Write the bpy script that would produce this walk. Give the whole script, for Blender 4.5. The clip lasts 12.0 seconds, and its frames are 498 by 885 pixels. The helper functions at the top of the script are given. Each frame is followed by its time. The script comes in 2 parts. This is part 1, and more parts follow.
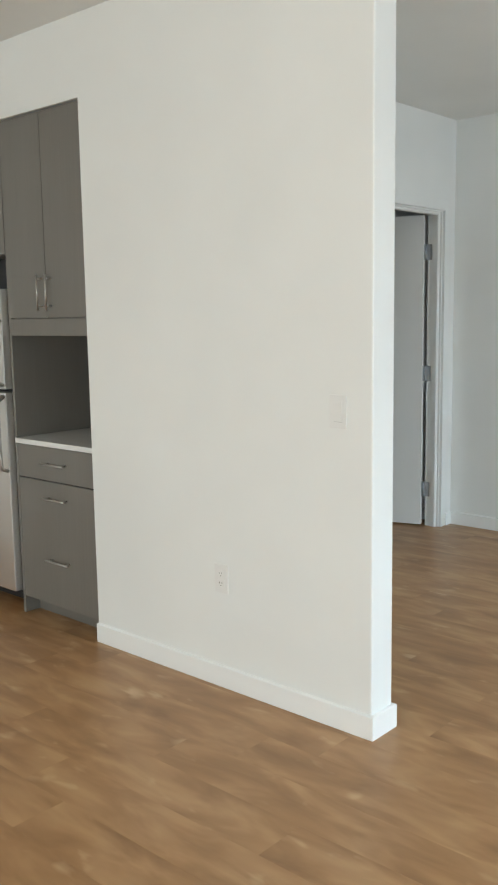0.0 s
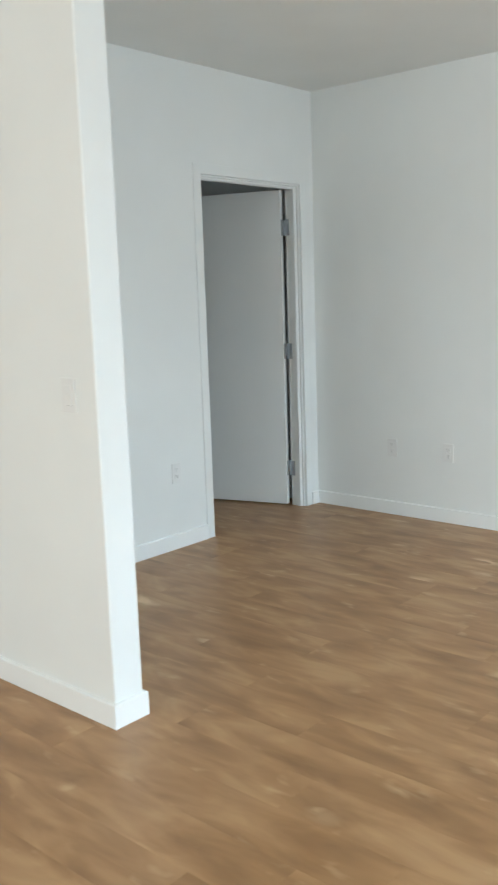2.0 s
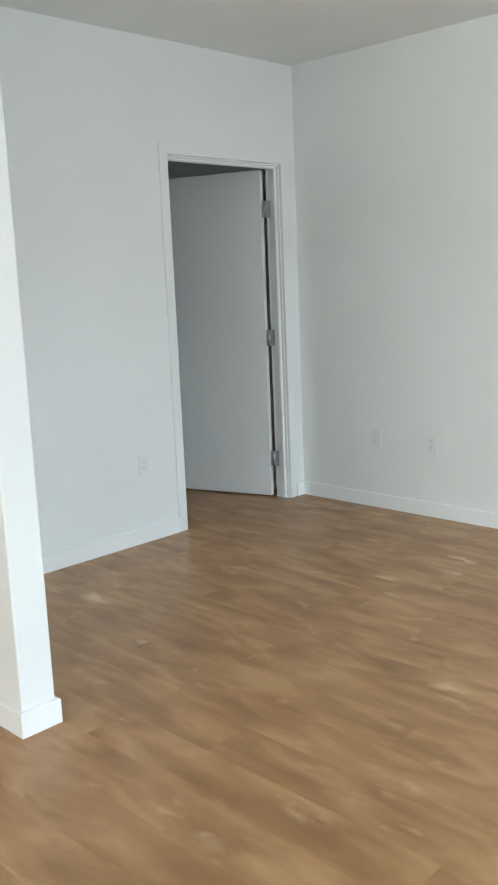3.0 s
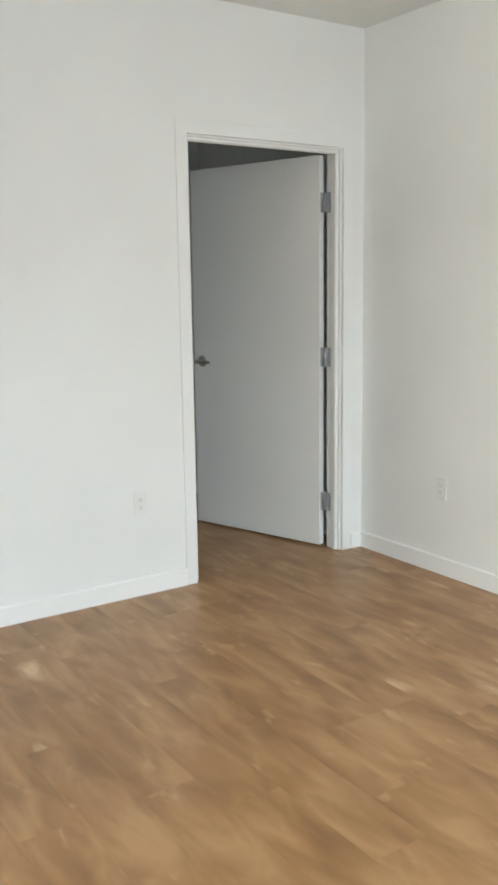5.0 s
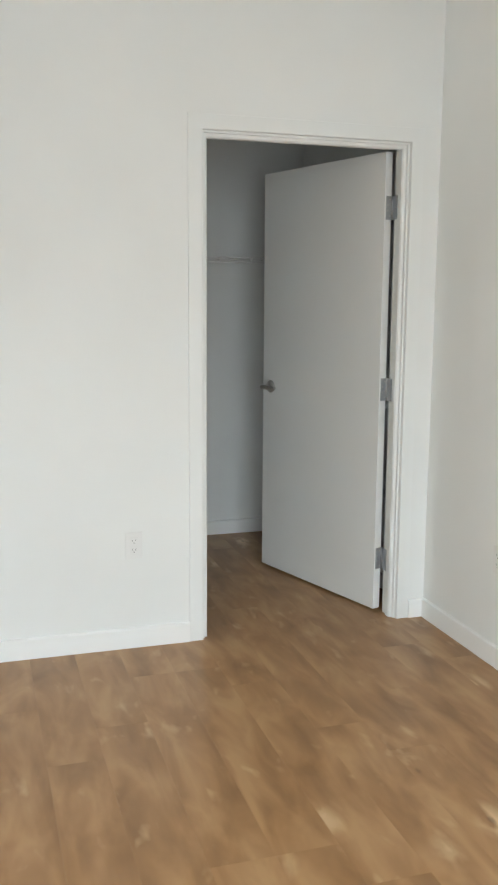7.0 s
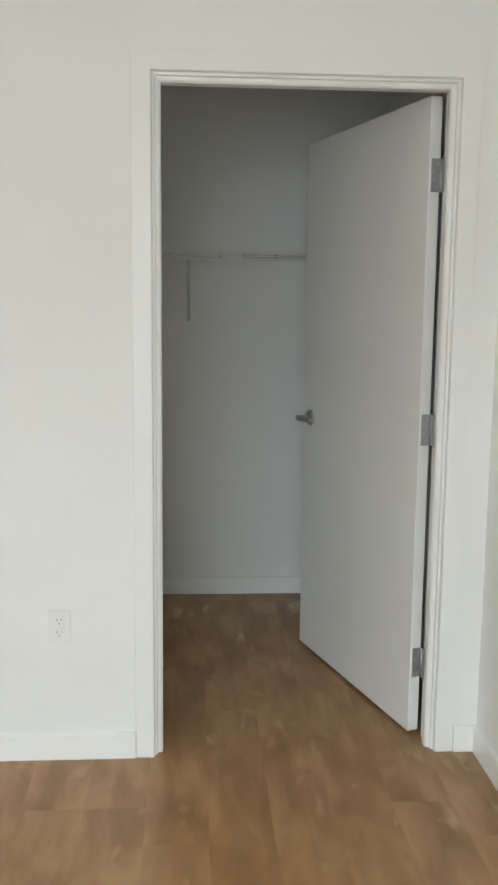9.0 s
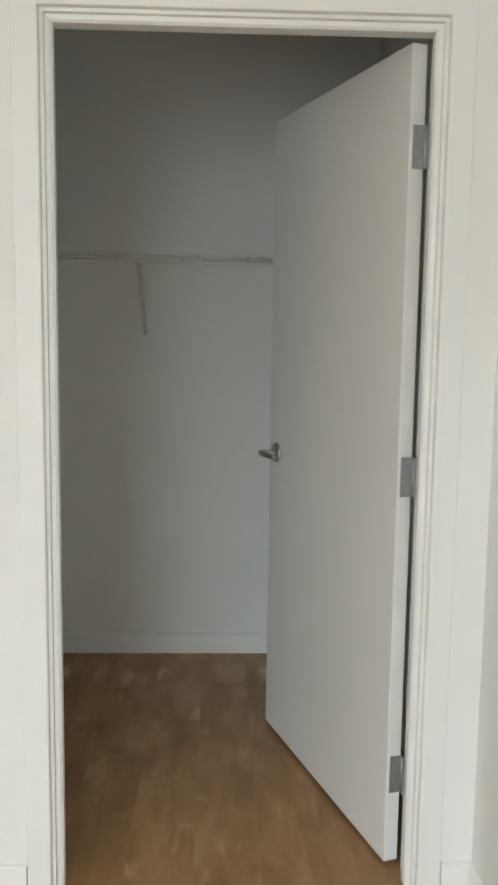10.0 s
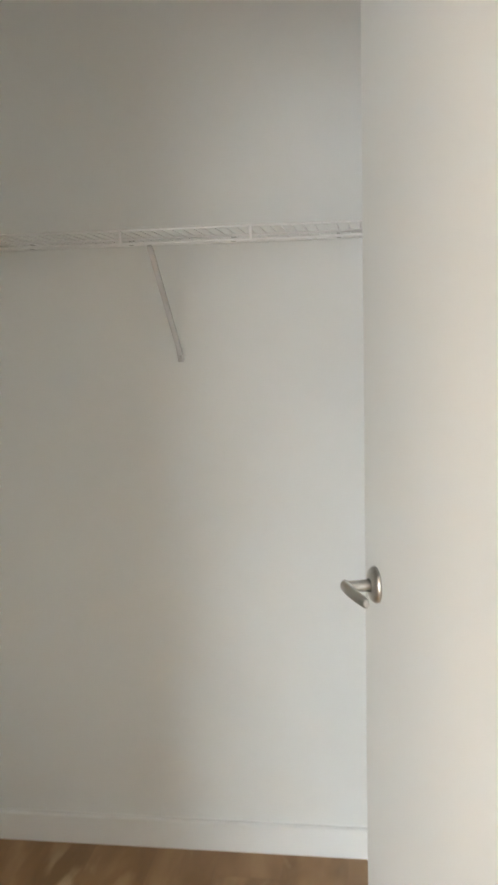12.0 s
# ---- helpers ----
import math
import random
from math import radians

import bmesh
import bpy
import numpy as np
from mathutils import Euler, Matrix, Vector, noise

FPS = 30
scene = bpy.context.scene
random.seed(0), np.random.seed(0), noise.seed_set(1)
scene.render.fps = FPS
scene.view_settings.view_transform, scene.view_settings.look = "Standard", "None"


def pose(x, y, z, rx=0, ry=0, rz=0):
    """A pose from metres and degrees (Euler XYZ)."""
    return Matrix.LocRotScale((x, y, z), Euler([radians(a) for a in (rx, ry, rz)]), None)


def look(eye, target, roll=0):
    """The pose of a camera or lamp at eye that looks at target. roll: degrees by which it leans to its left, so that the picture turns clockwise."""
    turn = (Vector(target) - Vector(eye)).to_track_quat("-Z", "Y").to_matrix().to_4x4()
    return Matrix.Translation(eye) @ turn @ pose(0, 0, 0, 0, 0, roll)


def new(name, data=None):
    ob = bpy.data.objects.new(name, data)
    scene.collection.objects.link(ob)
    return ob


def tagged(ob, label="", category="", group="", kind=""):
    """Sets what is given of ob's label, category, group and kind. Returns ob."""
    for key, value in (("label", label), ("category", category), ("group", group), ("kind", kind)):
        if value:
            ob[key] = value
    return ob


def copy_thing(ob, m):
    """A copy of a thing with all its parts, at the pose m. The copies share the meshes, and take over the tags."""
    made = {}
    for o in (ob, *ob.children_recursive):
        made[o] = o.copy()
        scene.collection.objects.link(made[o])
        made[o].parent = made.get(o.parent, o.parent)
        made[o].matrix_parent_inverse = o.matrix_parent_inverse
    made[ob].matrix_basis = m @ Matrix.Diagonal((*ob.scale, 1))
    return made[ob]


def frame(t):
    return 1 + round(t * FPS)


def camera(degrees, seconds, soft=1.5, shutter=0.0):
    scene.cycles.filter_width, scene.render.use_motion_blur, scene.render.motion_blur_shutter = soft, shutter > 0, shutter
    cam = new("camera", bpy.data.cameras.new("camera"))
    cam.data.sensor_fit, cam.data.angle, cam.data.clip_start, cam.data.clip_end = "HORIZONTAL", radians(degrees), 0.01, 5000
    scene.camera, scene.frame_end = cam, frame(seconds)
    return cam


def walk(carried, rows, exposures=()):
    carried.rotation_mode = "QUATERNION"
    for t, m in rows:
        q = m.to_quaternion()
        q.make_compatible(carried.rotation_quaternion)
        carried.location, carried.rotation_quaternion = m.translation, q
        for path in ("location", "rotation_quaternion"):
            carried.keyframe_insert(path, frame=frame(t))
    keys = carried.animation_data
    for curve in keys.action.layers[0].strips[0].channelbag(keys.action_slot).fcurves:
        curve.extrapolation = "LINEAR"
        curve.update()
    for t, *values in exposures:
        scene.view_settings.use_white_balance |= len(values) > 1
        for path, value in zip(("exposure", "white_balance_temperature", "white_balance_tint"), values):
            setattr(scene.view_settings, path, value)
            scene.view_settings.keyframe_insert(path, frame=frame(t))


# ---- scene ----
cam = camera(31.3, 12.0, soft=2.1, shutter=0.35)
EXPOSURES = [(0.0, -0.06, 6200, 7), (2.0, 0.02, 6050, 6), (3.0, 0.0, 6100, 7), (5.0, 0.3, 6600, 10), (6.5, 0.3, 6650, 11), (9.0, 0.22, 6800, 10), (10.0, 0.33, 6950, 11), (10.5, 0.5, 7150, 13), (11.0, 1.02, 7350, 16), (11.5, 1.4, 7300, 15), (12.0, 1.58, 7250, 15)]
PATH = [
    (0, (0.209, 0.02, 1.456), (1.682, 1.343, 1.173), -0.9),
    (0.5, (0.317, -0.13, 1.438), (1.773, 1.215, 1.17), -1.4),
    (1, (0.425, -0.328, 1.447), (1.881, 1.014, 1.167), -1.3),
    (1.5, (0.586, -0.441, 1.44), (2.049, 0.889, 1.139), -1.2),
    (2, (0.832, -0.571, 1.442), (2.314, 0.73, 1.11), -1.9),
    (2.5, (1.036, -0.733, 1.467), (2.513, 0.568, 1.113), -3.4),
    (3, (1.267, -0.771, 1.437), (2.669, 0.607, 1.072), -2.4),
    (3.2, (1.363, -0.781, 1.439), (2.756, 0.605, 1.068), -2.3),
    (4.8, (2.348, -0.58, 1.471), (3.517, 0.996, 1.084), -0.8),
    (5, (2.483, -0.593, 1.429), (3.578, 1.044, 1.083), -0.8),
    (5.5, (2.813, -0.587, 1.43), (3.721, 1.165, 1.107), -1.4),
    (6, (3.101, -0.59, 1.442), (3.842, 1.242, 1.135), -0.5),
    (6.5, (3.396, -0.566, 1.443), (4.03, 1.301, 1.109), -0.1),
    (6.7, (3.508, -0.554, 1.445), (4.14, 1.316, 1.121), 0.1),
    (8.3, (4.451, -0.079, 1.471), (4.663, 1.882, 1.142), 0.9),
    (8.5, (4.537, 0.014, 1.412), (4.743, 1.98, 1.109), 0.9),
    (9, (4.716, 0.324, 1.428), (4.84, 2.299, 1.135), 0.6),
    (9.5, (4.87, 0.653, 1.431), (4.982, 2.629, 1.144), 0.6),
    (10, (4.993, 0.962, 1.425), (5.065, 2.944, 1.162), 0.8),
    (10.5, (5.052, 1.328, 1.427), (4.956, 3.303, 1.129), 0.6),
    (11, (5.15, 1.717, 1.449), (4.97, 3.681, 1.12), -0.8),
    (11.5, (5.2, 2.045, 1.462), (4.991, 4.01, 1.157), -0.8),
    (12, (5.192, 2.386, 1.449), (4.917, 4.351, 1.203), -1.4),
]
walk(cam, [(t, look(eye, target, roll)) for t, eye, target, roll in PATH], EXPOSURES)

# ---- light: daylight through the windows behind and beside the walk ----
world = bpy.data.worlds.new("sky")
scene.world = world
world.use_nodes = True
_wn = world.node_tree.nodes
_sky = _wn.new("ShaderNodeTexSky")
_sky.sky_type, _sky.sun_disc = "NISHITA", False
_sky.sun_elevation, _sky.sun_rotation = radians(40), radians(200)
world.node_tree.links.new(_sky.outputs[0], _wn["Background"].inputs[0])
_wn["Background"].inputs[1].default_value = 0.1


def window_light(name, m, w, h, watts, colour):
    lamp = bpy.data.lights.new(name, "AREA")
    lamp.shape, lamp.size, lamp.size_y, lamp.energy, lamp.color = "RECTANGLE", w, h, watts, colour
    ob = new(name, lamp)
    ob.matrix_world = m
    return ob


# plan: south wall with two windows, west wall with one
H = 2.70
SOUTH, WEST, EAST, NORTH = -3.6, -4.6, 5.646, 5.6
DEN_WINDOW = (2.2, 4.75, 0.10, 2.62)
LIVING_WINDOW = (-1.3, 1.3, 0.25, 2.35)
WEST_WINDOW = (-3.2, 2.4, 0.25, 2.35)
a, b, c, d = LIVING_WINDOW
window_light("living_daylight", look(((a + b) / 2, SOUTH - 0.02, (c + d) / 2), ((a + b) / 2, 0, (c + d) / 2)), b - a, d - c, 12, (0.50, 0.78, 1.0))
# open sky above the roofs opposite, seen through the den window
window_light("den_sky", look((3.5, SOUTH - 14, 9.2), (3.5, 0, 1.2)), 16, 9.5, 3700, (0.71, 0.885, 1.0))
a, b, c, d = DEN_WINDOW
window_light("den_daylight", look(((a + b) / 2, SOUTH - 0.02, (c + d) / 2), ((a + b) / 2, 0, (c + d) / 2)), b - a, d - c, 66, (0.81, 0.92, 1.0))
a, b, c, d = WEST_WINDOW
window_light("west_daylight", look((WEST - 0.02, (a + b) / 2, (c + d) / 2), (0, (a + b) / 2, (c + d) / 2)), b - a, d - c, 228, (0.95, 0.97, 0.92))


# ---- materials ----
def material(name, colour, rough=0.5, metal=0.0):
    m = bpy.data.materials.new(name)
    m.use_nodes = True
    b = m.node_tree.nodes["Principled BSDF"]
    b.inputs["Base Color"].default_value = (*colour, 1)
    b.inputs["Roughness"].default_value, b.inputs["Metallic"].default_value = rough, metal
    return m


def node(m, kind, links=(), **values):
    """A node of that kind, with values for its inputs and links of (input, socket)."""
    n = m.node_tree.nodes.new(kind)
    for k, v in values.items():
        n.inputs[k.replace("_", " ")].default_value = v
    for k, s in links:
        m.node_tree.links.new(s, n.inputs[k])
    return n


def bsdf(m):
    return m.node_tree.nodes["Principled BSDF"]


def join(m, s, name):
    m.node_tree.links.new(s, bsdf(m).inputs[name])


def ramp(m, s, stops):
    r = node(m, "ShaderNodeValToRGB", [("Fac", s)])
    e = r.color_ramp.elements
    while len(e) < len(stops):
        e.new(0.5)
    for el, (p, c) in zip(e, stops):
        el.position, el.color = p, (*c, 1)
    return r.outputs["Color"]


def coords(m, scale=(1, 1, 1), kind="Object"):
    t = node(m, "ShaderNodeTexCoord")
    mp = node(m, "ShaderNodeMapping", [("Vector", t.outputs[kind])], Scale=scale)
    return mp.outputs["Vector"]


def painted(name, colour, rough, grain=260.0, relief=0.04, drift=0.03):
    """Rolled paint: faint drift of tone and a fine roller texture."""
    m = material(name, colour, rough)
    v = coords(m)
    big = node(m, "ShaderNodeTexNoise", [("Vector", v)], Scale=1.3, Detail=3.0)
    lo, hi = [c * (1 - drift) for c in colour], [min(1, c * (1 + drift)) for c in colour]
    join(m, ramp(m, big.outputs["Fac"], [(0.3, lo), (0.7, hi)]), "Base Color")
    fine = node(m, "ShaderNodeTexNoise", [("Vector", v)], Scale=grain, Detail=2.0)
    mid = node(m, "ShaderNodeTexNoise", [("Vector", v)], Scale=7.0, Detail=2.0)
    add = node(m, "ShaderNodeMath", [(0, fine.outputs["Fac"]), (1, mid.outputs["Fac"])])
    bump = node(m, "ShaderNodeBump", [("Height", add.outputs[0])], Strength=relief, Distance=0.004)
    join(m, bump.outputs["Normal"], "Normal")
    return m


WALL = painted("wall_paint", (0.834, 0.846, 0.830), 0.62)
CEILING = painted("ceiling_paint", (0.83, 0.842, 0.826), 0.8, 180, 0.06)
TRIM = painted("trim_paint", (0.89, 0.90, 0.89), 0.3, 90, 0.02, 0.015)
FRAME_PAINT = painted("frame_paint", (0.836, 0.850, 0.836), 0.4, 90, 0.02, 0.015)
DOOR = painted("door_paint", (0.842, 0.854, 0.840), 0.42, 120, 0.03, 0.02)
PLASTIC = painted("white_plastic", (0.815, 0.815, 0.80), 0.3, 400, 0.005, 0.01)
SLOT_AND_SHADOW = material("slot_and_shadow_grey", (0.22, 0.22, 0.21), 0.5)
WIRE = painted("white_vinyl_wire", (0.88, 0.88, 0.87), 0.4, 300, 0.01, 0.01)
GREY = painted("pale_grey_vinyl", (0.66, 0.65, 0.64), 0.45, 300, 0.01, 0.02)
PEG = material("grey_clip", (0.62, 0.62, 0.61), 0.5)
COUNTER = painted("white_quartz", (0.80, 0.80, 0.78), 0.2, 500, 0.005, 0.04)
# refrigerator plastic, and the shade painted into the gap above it
SHADOW_GAP = material("dark_plastic_and_gap_shade", (0.02, 0.02, 0.022), 0.5)


def brushed(name, colour, rough, stretch):
    m = material(name, colour, rough, 1.0)
    n = node(m, "ShaderNodeTexNoise", [("Vector", coords(m, stretch))], Scale=60.0, Detail=4.0)
    r = node(m, "ShaderNodeMapRange", [("Value", n.outputs["Fac"])], To_Min=rough - 0.08, To_Max=rough + 0.1)
    join(m, r.outputs["Result"], "Roughness")
    bump = node(m, "ShaderNodeBump", [("Height", n.outputs["Fac"])], Strength=0.03, Distance=0.001)
    join(m, bump.outputs["Normal"], "Normal")
    return m


NICKEL = brushed("satin_nickel", (0.56, 0.55, 0.53), 0.3, (1, 1, 12))
HINGE = brushed("satin_chrome_hinge", (0.46, 0.48, 0.50), 0.5, (1, 1, 6))
STEEL = brushed("stainless_steel", (0.74, 0.72, 0.69), 0.42, (1, 1, 20))


def laminate(name, dark, light, rough):
    m = material(name, dark, rough)
    n = node(m, "ShaderNodeTexNoise", [("Vector", coords(m, (40, 40, 1.2)))], Scale=3.0, Detail=6.0, Distortion=0.6)
    soft = node(m, "ShaderNodeTexNoise", [("Vector", coords(m, (4, 4, 0.7)))], Scale=1.5, Detail=2.0)
    mix = node(m, "ShaderNodeMath", [(0, n.outputs["Fac"]), (1, soft.outputs["Fac"])])
    half = node(m, "ShaderNodeMath", [(0, mix.outputs[0])])
    half.operation = "MULTIPLY"
    half.inputs[1].default_value = 0.5
    join(m, ramp(m, half.outputs[0], [(0.35, dark), (0.65, light)]), "Base Color")
    bump = node(m, "ShaderNodeBump", [("Height", n.outputs["Fac"])], Strength=0.06, Distance=0.002)
    join(m, bump.outputs["Normal"], "Normal")
    return m


CABINET = laminate("grey_oak_laminate", (0.176, 0.165, 0.148), (0.192, 0.180, 0.163), 0.36)


def plank_material():
    """Vinyl oak planks: each with its own tone and stretch of grain, pale sapwood flecks and small knots."""
    m = material("oak_vinyl_plank", (0.3, 0.18, 0.1), 0.42)
    t = node(m, "ShaderNodeTexCoord")
    info = node(m, "ShaderNodeObjectInfo")
    isl = node(m, "ShaderNodeNewGeometry")
    rnd = node(m, "ShaderNodeMath", [(0, info.outputs["Random"]), (1, isl.outputs["Random Per Island"])])
    shift = node(m, "ShaderNodeVectorMath", [(0, t.outputs["Object"])])
    spread = node(m, "ShaderNodeCombineXYZ", [("X", rnd.outputs[0]), ("Y", rnd.outputs[0])])
    far = node(m, "ShaderNodeVectorMath", [(0, spread.outputs[0])])
    far.operation = "MULTIPLY"
    far.inputs[1].default_value = (37.0, 53.0, 0.0)
    m.node_tree.links.new(far.outputs[0], shift.inputs[1])

    def stretched(scale):
        return node(m, "ShaderNodeMapping", [("Vector", shift.outputs[0])], Scale=scale).outputs["Vector"]

    grain = node(m, "ShaderNodeTexNoise", [("Vector", stretched((48, 3.0, 1)))], Scale=1.0, Detail=6.0, Distortion=0.7)
    cloud = node(m, "ShaderNodeTexNoise", [("Vector", stretched((9.5, 2.9, 1)))], Scale=1.0, Detail=3.0, Distortion=0.45)
    a = node(m, "ShaderNodeMapRange", [("Value", rnd.outputs[0])], To_Min=-0.02, To_Max=0.02, From_Max=1.0)
    s1 = node(m, "ShaderNodeMath", [(0, cloud.outputs["Fac"]), (1, a.outputs["Result"])])
    g = node(m, "ShaderNodeMapRange", [("Value", grain.outputs["Fac"])], To_Min=-0.02, To_Max=0.02)
    s2 = node(m, "ShaderNodeMath", [(0, s1.outputs[0]), (1, g.outputs["Result"])])
    col = ramp(m, s2.outputs[0], [(0.29, PLANK_DARK), (0.49, PLANK_MID), (0.69, PLANK_LIGHT)])
    fleck = node(m, "ShaderNodeTexNoise", [("Vector", stretched((13, 5.5, 1)))], Scale=1.0, Detail=2.5, Distortion=0.3)
    speck = node(m, "ShaderNodeMapRange", [("Value", fleck.outputs["Fac"])], From_Min=0.45, From_Max=0.57, To_Min=0.0, To_Max=1.0)
    knot = node(m, "ShaderNodeTexVoronoi", [("Vector", stretched((3.1, 1.7, 1)))], Scale=1.0)
    halo = node(m, "ShaderNodeMapRange", [("Value", knot.outputs["Distance"])], From_Min=0.05, From_Max=0.20, To_Min=1.0, To_Max=0.0)
    near = node(m, "ShaderNodeMath", [(0, speck.outputs["Result"]), (1, halo.outputs["Result"])])
    near.operation = "MULTIPLY"
    loose = node(m, "ShaderNodeMapRange", [("Value", fleck.outputs["Fac"])], From_Min=0.63, From_Max=0.78, To_Min=0.0, To_Max=0.5)
    fm = node(m, "ShaderNodeMath", [(0, near.outputs[0]), (1, loose.outputs["Result"])])
    fm.use_clamp = True
    mix = node(m, "ShaderNodeMix", [("Factor", fm.outputs[0])])
    mix.data_type = "RGBA"
    m.node_tree.links.new(col, mix.inputs["A"])
    mix.inputs["B"].default_value = (*PLANK_FLECK, 1)
    m.node_tree.links.new(fm.outputs[0], mix.inputs[0])
    km = node(m, "ShaderNodeMapRange", [("Value", knot.outputs["Distance"])], From_Min=0.012, From_Max=0.04, To_Min=0.5, To_Max=0.0)
    mix2 = node(m, "ShaderNodeMix")
    mix2.data_type = "RGBA"
    col_sockets = [s for s in mix.outputs if s.type == "RGBA"]
    ins = [s for s in mix2.inputs if s.type == "RGBA"]
    m.node_tree.links.new(km.outputs["Result"], mix2.inputs[0])
    m.node_tree.links.new(col_sockets[0], ins[0])
    ins[1].default_value = (0.10, 0.055, 0.028, 1)
    join(m, [s for s in mix2.outputs if s.type == "RGBA"][0], "Base Color")
    r = node(m, "ShaderNodeMapRange", [("Value", grain.outputs["Fac"])], To_Min=0.30, To_Max=0.46)
    join(m, r.outputs["Result"], "Roughness")
    bump = node(m, "ShaderNodeBump", [("Height", grain.outputs["Fac"])], Strength=0.08, Distance=0.001)
    join(m, bump.outputs["Normal"], "Normal")
    return m


PLANK_DARK, PLANK_MID, PLANK_LIGHT, PLANK_FLECK = (0.272, 0.141, 0.056), (0.376, 0.203, 0.086), (0.490, 0.290, 0.136), (0.71, 0.50, 0.29)
PLANK = plank_material()
SUBFLOOR = material("subfloor", (0.09, 0.055, 0.032), 0.8)
OUTSIDE = painted("outside_ground", (0.25, 0.25, 0.24), 0.9, 20)


# ---- mesh helpers ----
def bm_box(bm, lo, hi, bevel=0.0):
    ret = bmesh.ops.create_cube(bm, size=1.0)
    vs = ret["verts"]
    c = [(p + q) / 2 for p, q in zip(lo, hi)]
    sz = [q - p for p, q in zip(lo, hi)]
    for v in vs:
        v.co = Vector([c[i] + v.co[i] * sz[i] for i in range(3)])
    if bevel:
        es = list({e for v in vs for e in v.link_edges})
        bmesh.ops.bevel(bm, geom=es, offset=bevel, segments=2, profile=0.6, affect="EDGES")
    return bm


def boxes(*items, bevel=0.0):
    bm = bmesh.new()
    for lo, hi in items:
        bm_box(bm, lo, hi, bevel)
    return bm


def bm_rod(bm, p, q, r, n=10):
    p, q = Vector(p), Vector(q)
    d = q - p
    m = Matrix.Translation((p + q) / 2) @ d.to_track_quat("Z", "Y").to_matrix().to_4x4()
    bmesh.ops.create_cone(bm, cap_ends=True, segments=n, radius1=r, radius2=r, depth=d.length, matrix=m)
    return bm


def rods(items, r, n=8):
    bm = bmesh.new()
    for p, q in items:
        bm_rod(bm, p, q, r, n)
    return bm


def bm_tube(bm, pts, radii, n=14):
    """A tube along points with elliptical sections (width, height)."""
    rings = []
    pts = [Vector(p) for p in pts]
    for i, p in enumerate(pts):
        d = (pts[min(i + 1, len(pts) - 1)] - pts[max(i - 1, 0)]).normalized()
        side = d.cross(Vector((0, 0, 1))).normalized()
        up = side.cross(d)
        a, b = radii[i]
        rings.append([bm.verts.new(p + side * a * math.cos(2 * math.pi * k / n) + up * b * math.sin(2 * math.pi * k / n)) for k in range(n)])
    for r1, r2 in zip(rings, rings[1:]):
        for k in range(n):
            bm.faces.new((r1[k], r1[(k + 1) % n], r2[(k + 1) % n], r2[k]))
    bm.faces.new(rings[0][::-1])
    bm.faces.new(rings[-1])
    bmesh.ops.recalc_face_normals(bm, faces=bm.faces)
    return bm


def bm_profile(bm, outline, path):
    """Sweeps an outline (u, v) through path frames (origin, u axis, v axis)."""
    rings = []
    for o, u, v in path:
        rings.append([bm.verts.new(Vector(o) + Vector(u) * a + Vector(v) * b) for a, b in outline])
    n = len(outline)
    for r1, r2 in zip(rings, rings[1:]):
        for k in range(n):
            bm.faces.new((r1[k], r1[(k + 1) % n], r2[(k + 1) % n], r2[k]))
    bm.faces.new(rings[0][::-1])
    bm.faces.new(rings[-1])
    bmesh.ops.recalc_face_normals(bm, faces=bm.faces)
    return bm


def mesh(name, bm, mat, smooth=False):
    me = bpy.data.meshes.new(name)
    bm.to_mesh(me)
    bm.free()
    me.materials.append(mat)
    if smooth:
        for p in me.polygons:
            p.use_smooth = len(p.vertices) == 4
    return me


def part(name, bm, mat, parent, label="", smooth=False):
    ob = new(name, mesh(name, bm, mat, smooth))
    ob.parent = parent
    return tagged(ob, label)


def thing(name, m, label, category, group=""):
    ob = new(name)
    ob.empty_display_size = 0.1
    ob.matrix_world = m
    return tagged(ob, label, category, group)


def structure(name, bm, mat, label, category):
    return tagged(new(name, mesh(name, bm, mat)), label, category, kind="structure")


# ---- large structure ----
PX0, PX1, PY0 = 2.633, 2.759, 1.650      # partition faces and its free end
DY0, DY1 = 3.032, 3.124                  # closet wall, room side and closet side
NICHE = 3.130                            # side of the kitchen recess
OX0, OX1, OZ = 4.575, 5.525, 2.125       # rough opening for the steel door frame
KB = 3.32                                # back of the kitchen recess
CX0, CY1 = 4.00, 4.705                   # closet: its unseen side wall, set near for bounced light; its back wall
T = 0.12


def wall_with_holes_x(y0, y1, x0, x1, holes):
    """A wall that runs along x with window holes (x0, x1, z0, z1)."""
    items, at = [], x0
    for a, b, c, d in holes:
        items += [((at, y0, 0), (a, y1, H)), ((a, y0, 0), (b, y1, c)), ((a, y0, d), (b, y1, H))]
        at = b
    return items + [((at, y0, 0), (x1, y1, H))]


def merged(items):
    return boxes(*items)


structure("wall_south", merged(wall_with_holes_x(SOUTH - 0.15, SOUTH, WEST - 0.15, EAST + T, [LIVING_WINDOW, DEN_WINDOW])), WALL, "white painted wall with two window openings", "wall")
a, b, c, d = WEST_WINDOW
structure("wall_west", merged([((WEST - 0.15, SOUTH, 0), (WEST, a, H)), ((WEST - 0.15, a, 0), (WEST, b, c)), ((WEST - 0.15, a, d), (WEST, b, H)),
                               ((WEST - 0.15, b, 0), (WEST, NORTH, H))]), WALL, "white painted wall with a window opening", "wall")
structure("wall_east", merged([((EAST, SOUTH, 0), (EAST + T, CY1 + T, H))]), WALL, "plain white painted side wall with two outlets", "wall")
structure("wall_north", merged([((WEST - 0.15, NORTH, 0), (KB + T, NORTH + T, H))]), WALL, "plain white painted kitchen end wall", "wall")
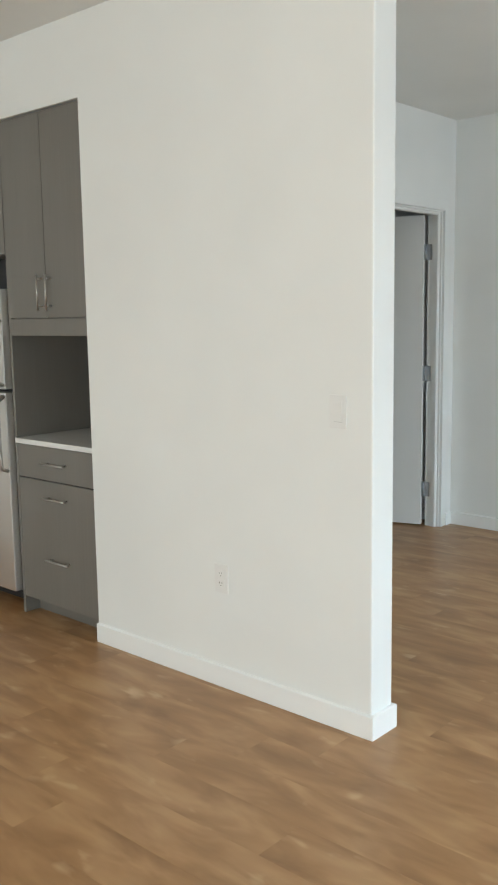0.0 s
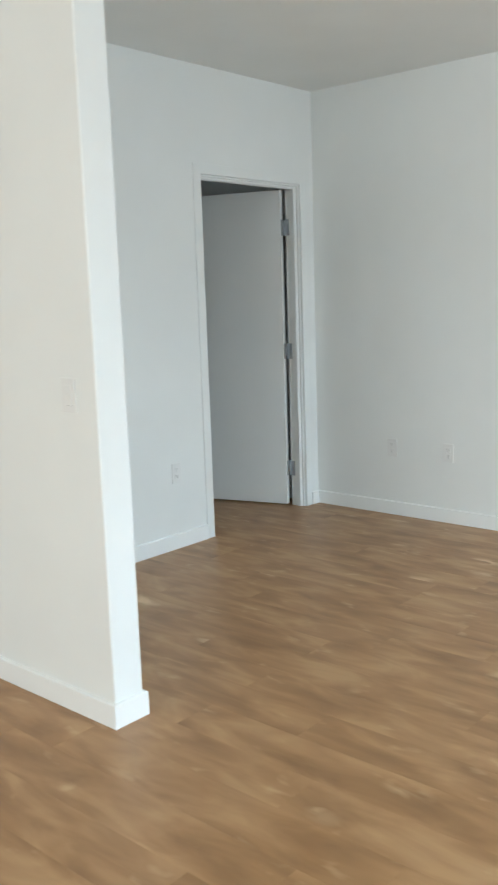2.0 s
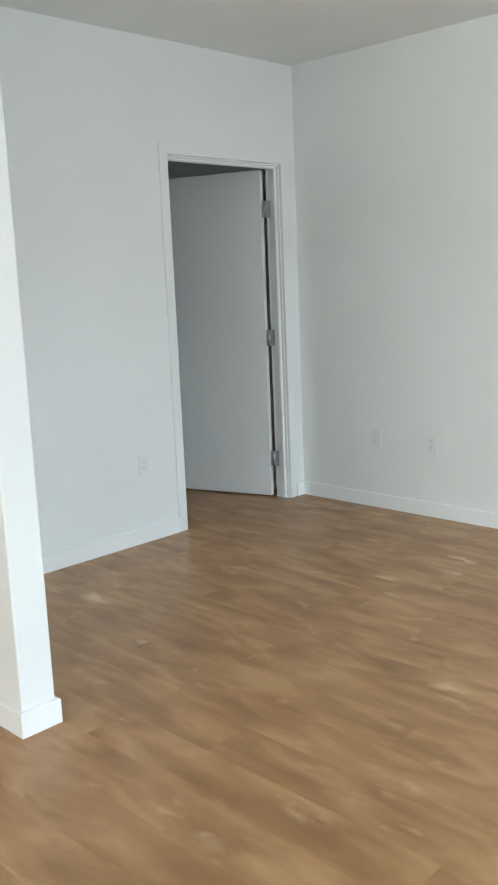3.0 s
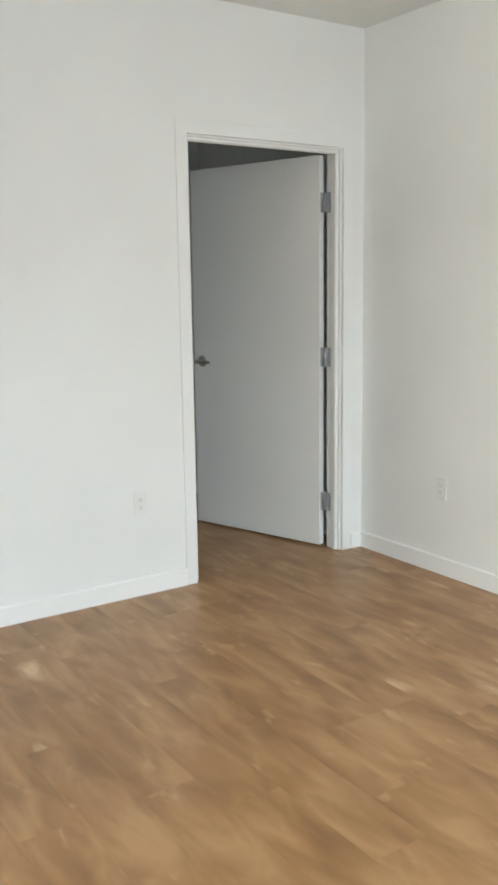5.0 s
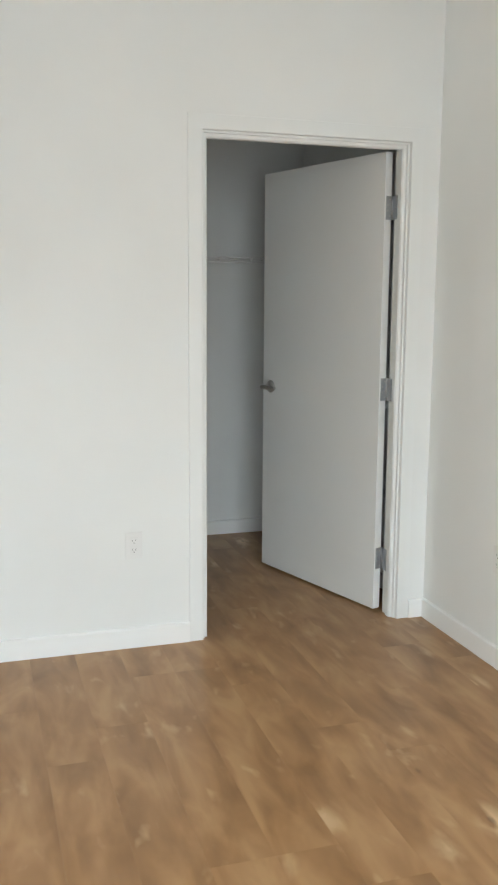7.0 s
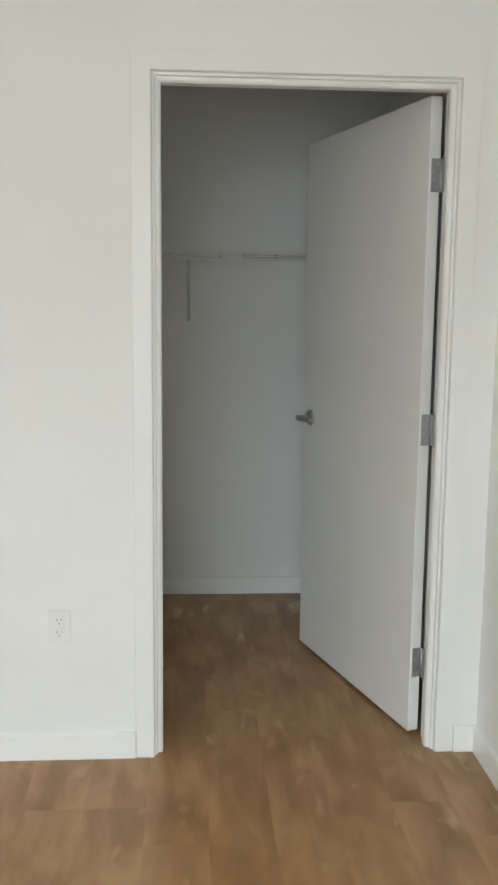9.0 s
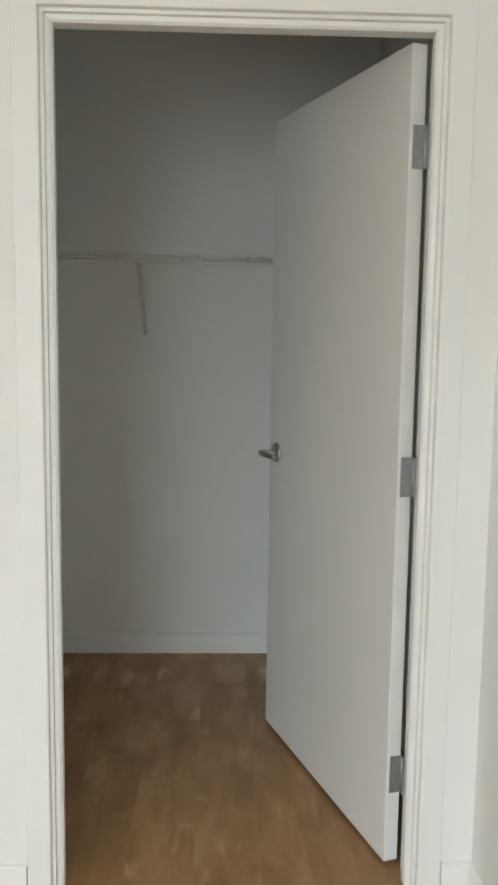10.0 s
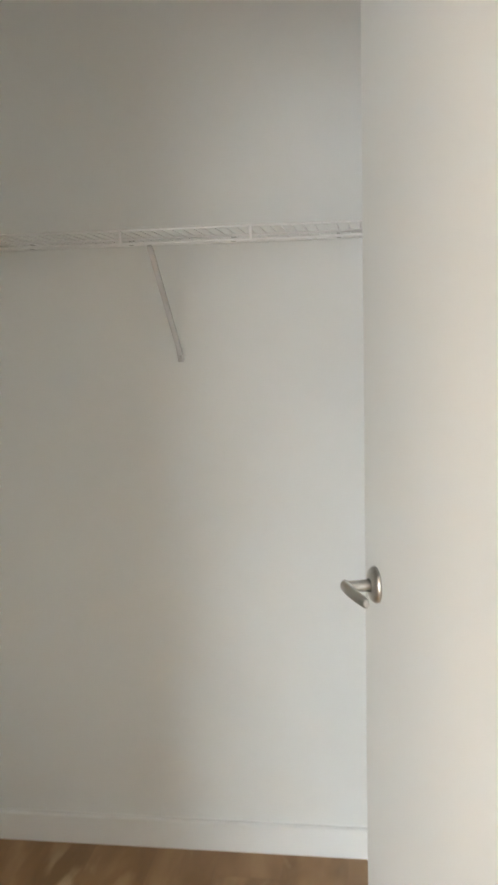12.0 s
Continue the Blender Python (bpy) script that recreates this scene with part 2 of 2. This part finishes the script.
structure("wall_kitchen_back", merged([((KB, DY1, 0), (KB + T, NORTH, H))]), WALL, "plain white wall behind the kitchen units", "wall")
# out of view; stands this near to throw light back into the closet
structure("wall_closet_side_bounce", merged([((CX0 - T, DY1, 0), (CX0, CY1 + T, H))]), WALL, "unseen white closet side wall, set near to bounce light", "wall")
structure("wall_closet_back", merged([((CX0, CY1, 0), (EAST, CY1 + T, H))]), WALL, "plain white wall at the back of the closet", "wall")


def doorway_wall():
    """One solid: the plan of the wall, cut by the doorway, raised as a single outline in x and z."""
    bm = bmesh.new()
    outline = [(KB, 0), (OX0, 0), (OX0, OZ), (OX1, OZ), (OX1, 0), (EAST, 0), (EAST, H), (KB, H)]
    return bm_profile(bm, outline, [((0, DY0, 0), (1, 0, 0), (0, 0, 1)), ((0, DY1, 0), (1, 0, 0), (0, 0, 1))])


structure("wall_closet", doorway_wall(), WALL,
          "white painted wall with the closet doorway", "wall")


def partition():
    bm = bmesh.new()
    bm_box(bm, (PX0, PY0, 0), (PX1, NICHE, H))
    es = [e for e in bm.edges if abs((e.verts[0].co - e.verts[1].co).z) > 2 and e.verts[0].co.y < PY0 + 0.01]
    bmesh.ops.bevel(bm, geom=es, offset=0.006, segments=3, profile=0.5, affect="EDGES")
    return bm


structure("wall_pantry_side", merged([((PX1, DY0, 0), (KB, NICHE, H))]), WALL, "plain white wall beside the kitchen units", "wall")
structure("wall_partition", partition(), WALL, "white painted free-ending partition wall", "wall")
structure("soffit", merged([((PX0, NICHE, 2.369), (KB, NORTH, H))]), WALL, "white painted soffit above the kitchen cabinets", "soffit")
structure("ceiling", merged([((WEST - 0.15, SOUTH - 0.15, H), (EAST + T, NORTH + T, H + 0.15))]), CEILING, "plain matt white flat ceiling", "ceiling")
structure("ground", merged([((-60, -60, -0.62), (60, 60, -0.6))]), OUTSIDE, "grey ground outside the windows", "ground")


def window(name, m, w, h):
    """A plain white frame with a mullion and two glass panes."""
    ob = tagged(new(name), "white framed window with two panes", "window", kind="structure")
    ob.matrix_world = m
    f = 0.05
    part("window_frame", boxes(((-w / 2, -0.04, -h / 2), (-w / 2 + f, 0.04, h / 2)), ((w / 2 - f, -0.04, -h / 2), (w / 2, 0.04, h / 2)),
                               ((-w / 2 + f, -0.04, -h / 2), (w / 2 - f, 0.04, -h / 2 + f)), ((-w / 2 + f, -0.04, h / 2 - f), (w / 2 - f, 0.04, h / 2)),
                               ((-f / 2, -0.04, -h / 2 + f), (f / 2, 0.04, h / 2 - f))), TRIM, ob)
    glass = bpy.data.materials.get("window_glass")
    if not glass:
        glass = material("window_glass", (1, 1, 1), 0.0)
        bsdf(glass).inputs["Transmission Weight"].default_value = 1.0
        bsdf(glass).inputs["IOR"].default_value = 1.45
    for s in (-1, 1):
        p = part("pane", boxes(((min(s * f / 2, s * (w / 2 - f)), -0.003, -h / 2 + f), (max(s * f / 2, s * (w / 2 - f)), 0.003, h / 2 - f))), glass, ob)
        p.visible_shadow = False


for nm, (a, b, c, d) in (("window_1", DEN_WINDOW), ("window_2", LIVING_WINDOW)):
    window(nm, pose((a + b) / 2, SOUTH - 0.1, (c + d) / 2), b - a, d - c)
a, b, c, d = WEST_WINDOW
window("window_3", pose(WEST - 0.1, (a + b) / 2, (c + d) / 2, 0, 0, 90), b - a, d - c)

BH, BT = 0.086, 0.013


def baseboard(p, q, inward, name="baseboard"):
    """A straight skirting from p to q on the floor, with a small rounded top, standing out along inward."""
    p, q, n = Vector((*p, 0)), Vector((*q, 0)), Vector((*inward, 0))
    up = Vector((0, 0, 1))
    out = [(0, 0.0005), (BT, 0.0005), (BT, BH - 0.004), (BT - 0.004, BH), (0, BH + 0.0015)]
    return structure(name, bm_profile(bmesh.new(), out, [(p, n, up), (q, n, up)]), TRIM, "white painted flat baseboard along the wall", "baseboard")


baseboard((PX0, PY0 - BT), (PX0, 3.130), (-1, 0))
baseboard((PX0, PY0), (PX1, PY0), (0, -1))
baseboard((PX1, PY0 - BT), (PX1, DY0), (1, 0))
baseboard((PX1 + BT, DY0), (4.531, DY0), (0, -1))
baseboard((5.5675, DY0), (EAST, DY0), (0, -1))
baseboard((EAST, SOUTH), (EAST, DY0 - BT), (-1, 0))
baseboard((CX0, CY1), (EAST, CY1), (0, -1))
baseboard((CX0, DY1), (CX0, CY1 - BT), (1, 0))
baseboard((EAST, DY1), (EAST, CY1 - BT), (-1, 0))
baseboard((WEST, SOUTH), (EAST - BT, SOUTH), (0, 1))
baseboard((WEST, SOUTH + BT), (WEST, NORTH), (1, 0))


# ---- closet door: steel frame, leaf standing open into the closet ----
def door_frame():
    """Pressed steel frame: flat face, two small steps, stop and rebate, swept round the opening."""
    ob = tagged(new("door_frame"), "white painted pressed steel door frame", "door frame", kind="structure")
    x0, x1, z = 4.591, 5.507, 2.113
    # (inward of the face's inner edge, depth into the wall)
    out = [(-0.060, 0.0), (-0.058, -0.006), (-0.003, -0.008), (0.0, -0.006), (0.001, 0.010), (0.009, 0.011), (0.010, 0.024), (0.020, 0.026),
           (0.026, 0.032), (0.026, 0.058), (0.018, 0.060), (0.018, 0.103), (0.014, 0.110), (-0.050, 0.110), (-0.050, 0.0925), (-0.014, 0.0925), (-0.014, 0.0)]
    y = DY0
    left = [((x0, y, 0), (1, 0, 0), (0, 1, 0)), ((x0, y, z), (1, 0, -1), (0, 1, 0)), ((x1, y, z), (-1, 0, -1), (0, 1, 0)), ((x1, y, 0), (-1, 0, 0), (0, 1, 0))]
    part("frame", bm_profile(bmesh.new(), out, left), FRAME_PAINT, ob)
    part("strike_plate", boxes(((x0 + 0.0181, y + 0.063, 0.980), (x0 + 0.0198, y + 0.096, 1.042)), bevel=0.0006), HINGE, ob, "satin metal strike plate")
    for hz in HINGES:
        part("hinge_leaf", boxes(((x1 - 0.0202, y + 0.076, hz - 0.051), (x1 - 0.0180, y + 0.119, hz + 0.051)), bevel=0.0008), HINGE, ob, "satin metal hinge leaf on the jamb")
    return ob


HINGES = (0.256, 1.050, 1.853)
door_frame()


def closet_door():
    """The leaf in its own axes: x from the hinge edge to the free edge, y through its thickness, the room face at y = 0."""
    w, h, tk = 0.905, 2.078, 0.040
    turn = 180 - 72.7
    ob = thing("closet_door", pose(5.446, 3.148, 0.012, 0, 0, turn), "flush white painted door standing open into the closet", "door")
    part("leaf", boxes(((0, -tk, 0), (w, 0, h)), bevel=0.0015), DOOR, ob)
    handle(ob, w - 0.069, 0.984, 0.0, 1)
    handle(ob, w - 0.069, 0.984, -tk, -1)
    part("latch_plate", boxes(((w - 0.0008, -tk / 2 - 0.012, 0.955), (w + 0.0008, -tk / 2 + 0.012, 1.012))), HINGE, ob, "satin metal latch plate")
    for hz in HINGES:
        z = hz - 0.012
        hg = part("hinge", boxes(((-0.0024, -tk - 0.003, z - 0.051), (-0.0002, -tk + 0.032, z + 0.051)), bevel=0.0008), HINGE, ob, "satin metal butt hinge")
        kn = bmesh.new()
        bm_rod(kn, (-0.005, -tk - 0.003, z - 0.051), (-0.005, -tk - 0.003, z + 0.051), 0.0055, 16)
        for k in range(1, 5):
            bm_rod(kn, (-0.005, -tk - 0.003, z - 0.051 + k * 0.0204 - 0.001), (-0.005, -tk - 0.003, z - 0.051 + k * 0.0204 + 0.001), 0.0059, 16)
        part("knuckle", kn, HINGE, hg, "", True)
        sc = bmesh.new()
        for k, (u, v) in enumerate(((0.010, 0.036), (0.022, 0.012), (0.010, -0.036), (0.022, -0.012))):
            bm_rod(sc, (-0.0030, -tk + 0.001 + u, z + v), (-0.0022, -tk + 0.001 + u, z + v), 0.0042, 10)
        part("screws", sc, NICKEL, hg, "", True)
    return ob


def handle(parent, x, z, y, s):
    """Round rose, neck and a return lever that points to the hinges."""
    rose = bmesh.new()
    bm_tube(rose, [(x, y, z), (x, y + s * 0.004, z), (x, y + s * 0.010, z), (x, y + s * 0.013, z)], [(0.033, 0.033), (0.033, 0.033), (0.029, 0.029), (0.016, 0.016)], 28)
    r = part("rose", rose, NICKEL, parent, "round satin nickel rose", True)
    neck = bm_tube(bmesh.new(), [(x, y + s * 0.012, z), (x, y + s * 0.024, z), (x, y + s * 0.046, z), (x, y + s * 0.060, z)],
                   [(0.0125, 0.0125), (0.0105, 0.0105), (0.0105, 0.0105), (0.011, 0.011)], 18)
    part("neck", neck, NICKEL, r, "", True)
    lever = bm_tube(bmesh.new(), [(x + 0.011, y + s * 0.056, z), (x + 0.008, y + s * 0.056, z), (x - 0.02, y + s * 0.057, z), (x - 0.06, y + s * 0.055, z),
                                  (x - 0.098, y + s * 0.051, z), (x - 0.106, y + s * 0.050, z)],
                    [(0.005, 0.006), (0.0085, 0.011), (0.0085, 0.0115), (0.007, 0.0105), (0.0065, 0.0095), (0.004, 0.006)], 16)
    part("lever", lever, NICKEL, r, "satin nickel door lever", True)


closet_door()


# ---- closet shelf of white wire ----
def wire_shelf():
    y0, y1, z = 4.400, 4.698, 1.686
    x0, x1 = CX0 + 0.012, EAST - 0.012
    ob = thing("wire_shelf", pose(0, 0, 0), "white ventilated wire shelf on the closet wall", "shelf")
    part("front_rail", rods([((x0, y0, z), (x1, y0, z))], 0.0032), WIRE, ob, "", True)
    part("lip_rail", rods([((x0, y0 - 0.002, z - 0.030), (x1, y0 - 0.002, z - 0.030))], 0.0032), WIRE, ob, "", True)
    part("back_rail", rods([((x0, y1 - 0.004, z - 0.004), (x1, y1 - 0.004, z - 0.004))], 0.0030), WIRE, ob, "", True)
    part("middle_rail", rods([((x0, (y0 + y1) / 2, z - 0.0042), (x1, (y0 + y1) / 2, z - 0.0042))], 0.0028), WIRE, ob, "", True)
    k = 4.625 - 0.3005 * 2
    while k < x1:
        part("lip_wire", rods([((k, y0 - 0.001, z), (k, y0 - 0.003, z - 0.030))], 0.0045), WIRE, ob, "", True)
        k += 0.3005
    n = int((x1 - x0) / 0.0254)
    tagged(part("deck_wires", rods([((x0 + (i + 0.5) * 0.0254, y0, z + 0.0022), (x0 + (i + 0.5) * 0.0254, y1, z + 0.0022)) for i in range(n)], 0.0012, 5), WIRE, ob), kind="stuff")
    bx = 4.691
    brace = bmesh.new()
    bm_tube(brace, [(bx, y0 + 0.004, z - 0.036), (bx, y0 + 0.012, z - 0.042), (bx, y1 - 0.014, 1.410), (bx, y1 + 0.002, 1.388), (bx, y1 + 0.005, 1.376)],
            [(0.006, 0.004), (0.0075, 0.005), (0.0075, 0.005), (0.008, 0.004), (0.008, 0.003)], 10)
    br = part("brace", brace, GREY, ob, "pale grey diagonal support brace", True)
    part("screw", rods([((bx, y1 - 0.006, 1.392), (bx, y1 - 0.002, 1.390))], 0.005, 10), PEG, br)
    for i in range(6):
        cx = 4.302 + 0.27 * i
        part("wall_clip", boxes(((cx - 0.006, y1 - 0.010, z - 0.006), (cx + 0.006, CY1 - 0.0002, z + 0.010)), bevel=0.002), PEG, ob, "small grey wall clip")


wire_shelf()


# ---- switch and outlets ----
def plate(name, m, label, category, group=""):
    """A wall plate facing -y in its own axes, with rounded edges."""
    ob = thing(name, m, label, category, group)
    bm = boxes(((-0.035, -0.0055, -0.0572), (0.035, -0.0002, 0.0572)), bevel=0.0025)
    part("cover_plate", bm, PLASTIC, ob)
    return ob


def light_switch(m):
    ob = plate("light_switch", m, "white rocker light switch on the partition wall", "light switch")
    part("rocker", bm_profile(bmesh.new(), [(-0.0055, -0.0335), (-0.0105, -0.0335), (-0.0065, 0.0), (-0.0078, 0.0335), (-0.0055, 0.0335)],
                              [((-0.0165, 0, 0), (0, 1, 0), (0, 0, 1)), ((0.0165, 0, 0), (0, 1, 0), (0, 0, 1))]), PLASTIC, ob, "white rocker")
    # grey strip that paints the shadow line under the rocker
    part("rocker_shadow", boxes(((-0.0172, -0.0058, -0.0352), (0.0172, -0.0052, -0.0337))), SLOT_AND_SHADOW, ob)
    return ob


def outlet():
    ob = plate("outlet", pose(0, 0, 0), "white duplex wall outlet with cover plate", "outlet", "wall outlets")
    for s in (-1, 1):
        f = part("socket", boxes(((-0.0165, -0.0075, s * 0.0195 - 0.0150), (0.0165, -0.0050, s * 0.0195 + 0.0150)), bevel=0.0018), PLASTIC, ob)
        for dx, hh in ((-0.0065, 0.0045), (0.0065, 0.0036)):
            part("slot", boxes(((dx - 0.0011, -0.0078, s * 0.0195 + 0.003 - hh), (dx + 0.0011, -0.0070, s * 0.0195 + 0.003 + hh))), SLOT_AND_SHADOW, f)
        part("ground_hole", rods([((0, -0.0078, s * 0.0195 - 0.008), (0, -0.0070, s * 0.0195 - 0.008))], 0.0024, 10), SLOT_AND_SHADOW, f)
    return ob


light_switch(pose(PX0, 1.788, 1.130, 0, 0, -90))
first = outlet()
first.matrix_world = pose(PX0, 2.350, 0.442, 0, 0, -90)
for m in (pose(4.296, DY0, 0.442), pose(EAST, 2.435, 0.436, 0, 0, -90), pose(EAST, 2.036, 0.436, 0, 0, -90)):
    copy_thing(first, m)


# ---- kitchen: tall run of grey cabinets and a refrigerator ----
KX = 2.648                     # plane of the cabinet fronts
FY0, FY1 = 3.135, 3.730        # fronts of the pantry bay
BACK = KB - 0.004


def bar_pull(parent, p, q, out, name="handle"):
    """A bar handle between p and q with two posts, standing out along -x."""
    p, q = Vector(p), Vector(q)
    d = (q - p).normalized()
    o = Vector((-out, 0, 0))
    bm = bm_rod(bmesh.new(), p + o, q + o, 0.0045, 12)
    for c in (p + d * 0.02, q - d * 0.02):
        bm_rod(bm, c, c + o, 0.0038, 10)
    return part(name, bm, NICKEL, parent, "satin nickel bar handle", True)


def upper_cabinet():
    ob = thing("wall_cabinet", pose(0, 0, 0), "grey laminate two-door wall cabinet set into the wall", "cabinet")
    z0, z1 = 1.378, 2.365
    part("body", boxes(((KX + 0.022, FY0 - 0.002, z0), (BACK, FY1, z1))), CABINET, ob)
    part("valance", boxes(((KX + 0.002, FY0 - 0.002, z0), (KX + 0.0215, FY1, 1.455)), bevel=0.001), CABINET, ob)
    for a, b, hy in ((FY0, 3.432, 0), (3.436, FY1, 0)):
        dr = part("door", boxes(((KX, a, 1.460), (KX + 0.020, b, z1 - 0.002)), bevel=0.0012), CABINET, ob)
        y = 3.398 if a == FY0 else 3.464
        bar_pull(dr, (KX, y, 1.492), (KX, y, 1.655), 0.030)
    return ob


def base_cabinet():
    ob = thing("base_cabinet", pose(0, 0, 0), "grey laminate base cabinet with three drawers", "cabinet")
    part("body", boxes(((KX + 0.022, FY0 - 0.002, 0.090), (BACK, FY1, 0.860))), CABINET, ob)
    part("toe_kick", boxes(((KX + 0.085, FY0 - 0.002, 0.001), (KX + 0.103, FY1 - 0.002, 0.0895))), CABINET, ob)
    for z0, z1, pulls in ((0.698, 0.857, (0.781,)), (0.090, 0.693, (0.615, 0.314))):
        dr = part("drawer", boxes(((KX, FY0, z0), (KX + 0.020, FY1 - 0.004, z1)), bevel=0.0012), CABINET, ob)
        for z in pulls:
            bar_pull(dr, (KX, 3.331, z), (KX, 3.500, z), 0.030)
    return ob


upper_cabinet()
base_cabinet()
wt = thing("worktop", pose(0, 0, 0), "white quartz worktop on the base cabinet", "worktop")
part("slab", boxes(((KX - 0.012, FY0 - 0.001, 0.8615), (BACK, FY1, 0.886)), bevel=0.002), COUNTER, wt)
rec = thing("recess_lining", pose(0, 0, 0), "dark grey laminate lining of the open recess", "cabinet")
part("back_panel", boxes(((BACK - 0.016, FY0, 0.8865), (BACK, FY1 - 0.002, 1.3775))), CABINET, rec)
part("side_panel", boxes(((KX + 0.004, FY0 - 0.0025, 0.8865), (BACK - 0.017, FY0 + 0.014, 1.3775))), CABINET, rec)
gp = thing("end_panel", pose(0, 0, 0), "tall grey laminate panel beside the refrigerator", "cabinet panel")
part("panel", boxes(((KX + 0.002, FY1 + 0.001, 0.001), (BACK, FY1 + 0.019, 2.365)), bevel=0.0012), CABINET, gp)


def refrigerator():
    y0, y1, xf = 3.757, 4.515, 2.612
    ob = thing("refrigerator", pose(0, 0, 0), "stainless steel top-freezer refrigerator in the cabinet run", "refrigerator")
    part("body", boxes(((xf + 0.075, y0 + 0.006, 0.045), (BACK - 0.03, y1 - 0.006, 1.590)), bevel=0.004), SHADOW_GAP, ob)
    for z0, z1, near, far in ((0.110, 1.104, 1.085, 0.720), (1.120, 1.600, 1.140, 1.450)):
        dr = part("door", boxes(((xf, y0, z0), (xf + 0.070, y1, z1)), bevel=0.006), STEEL, ob, "brushed stainless steel door")
        run = far - near
        bm = bm_tube(bmesh.new(), [(xf - 0.001, y0 + 0.018, near), (xf - 0.034, y0 + 0.018, near + run * 0.06), (xf - 0.040, y0 + 0.016, near + run * 0.5),
                                   (xf - 0.034, y0 + 0.010, near + run * 0.92), (xf - 0.030, y0 + 0.010, far - run * 0.03), (xf - 0.001, y0 + 0.010, far)],
                     [(0.018, 0.011), (0.018, 0.010), (0.016, 0.009), (0.014, 0.009), (0.014, 0.009), (0.014, 0.010)], 14)
        part("handle", bm, NICKEL, dr, "long tapered stainless handle", True)
    for yy in (y0 + 0.05, y1 - 0.05):
        part("foot", rods([((xf + 0.16, yy, 0.0005), (xf + 0.16, yy, 0.046))], 0.018, 14), SHADOW_GAP, ob, "short dark levelling foot", True)


refrigerator()
ov = thing("bridge_cabinet", pose(0, 0, 0), "grey laminate cabinet above the refrigerator", "cabinet")
part("body", boxes(((KX + 0.022, FY1 + 0.020, 1.760), (BACK, 4.560, 2.365))), CABINET, ov)
# near-black sheet put in for the deep shade of this gap
part("back_panel", boxes(((2.82, FY1 + 0.020, 1.596), (2.838, 4.560, 1.759))), SHADOW_GAP, ov, "near-black panel standing in for the shade above the refrigerator")
for a, b in ((FY1 + 0.022, 4.160), (4.164, 4.558)):
    dr = part("door", boxes(((KX, a, 1.762), (KX + 0.020, b, 2.363)), bevel=0.0012), CABINET, ov)
    bar_pull(dr, (KX, 4.12 if b < 4.2 else 4.20, 1.79), (KX, 4.12 if b < 4.2 else 4.20, 1.95), 0.030)


# ---- floor of vinyl planks, laid along y ----
PW, PL, PT = 0.180, 1.220, 0.006
structure("subfloor", merged([((WEST - 0.15, SOUTH - 0.15, -0.1), (EAST + T, NORTH + T, -PT - 0.0005))]), SUBFLOOR, "dark subfloor under the planks", "floor")
floor = tagged(new("floor"), "honey-brown oak look vinyl plank floor", "floor", kind="structure")


def plank_mesh(w, l):
    e, q = 0.0002, 0.00015
    top = [(e, e), (w - e, e), (w - e, l - e), (e, l - e)]
    rim = [(0, 0), (w, 0), (w, l), (0, l)]
    vs = [(x, y, 0) for x, y in top] + [(x, y, -q) for x, y in rim] + [(x, y, -PT) for x, y in rim]
    fs = [(0, 1, 2, 3)] + [(a + k, a + (k + 1) % 4, b + (k + 1) % 4, b + k) for b, a in ((0, 4), (4, 8)) for k in range(4)]
    return vs, fs


def plank_data(w, l, cache={}):
    key = (round(w, 3), round(l, 3))
    if key not in cache:
        me = bpy.data.meshes.new("plank")
        vs, fs = plank_mesh(w, l)
        me.from_pydata(vs, [], fs)
        me.materials.append(PLANK)
        cache[key] = me
    return cache[key]


rng = random.Random(7)
rest_v, rest_f, made = [], [], 0
x = WEST
while x < EAST - 0.001:
    w = min(PW, EAST - x) - 0.0001
    y = SOUTH - rng.choice((0.15, 0.36, 0.57, 0.78, 0.99, 1.17))
    while y < NORTH:
        lo, hi = max(y, SOUTH), min(y + PL - 0.0001, NORTH)
        if hi - lo > 0.03:
            near = x > 0.5 and lo > -1.9 and lo < 4.7 and made < 300
            if near:
                ob = new("plank", plank_data(w, hi - lo))
                ob.location = (x, lo, 0)
                ob.parent = floor
                made += 1
            else:
                vs, fs = plank_mesh(w, hi - lo)
                n = len(rest_v)
                rest_v += [(a + x, b + lo, c) for a, b, c in vs]
                rest_f += [tuple(k + n for k in f) for f in fs]
        y += PL
    x += PW
me = bpy.data.meshes.new("outer_planks")
me.from_pydata(rest_v, [], rest_f)
me.materials.append(PLANK)
rest = new("outer_planks", me)
rest.parent = floor
tagged(rest, "honey-brown planks further from the doorway", kind="stuff")
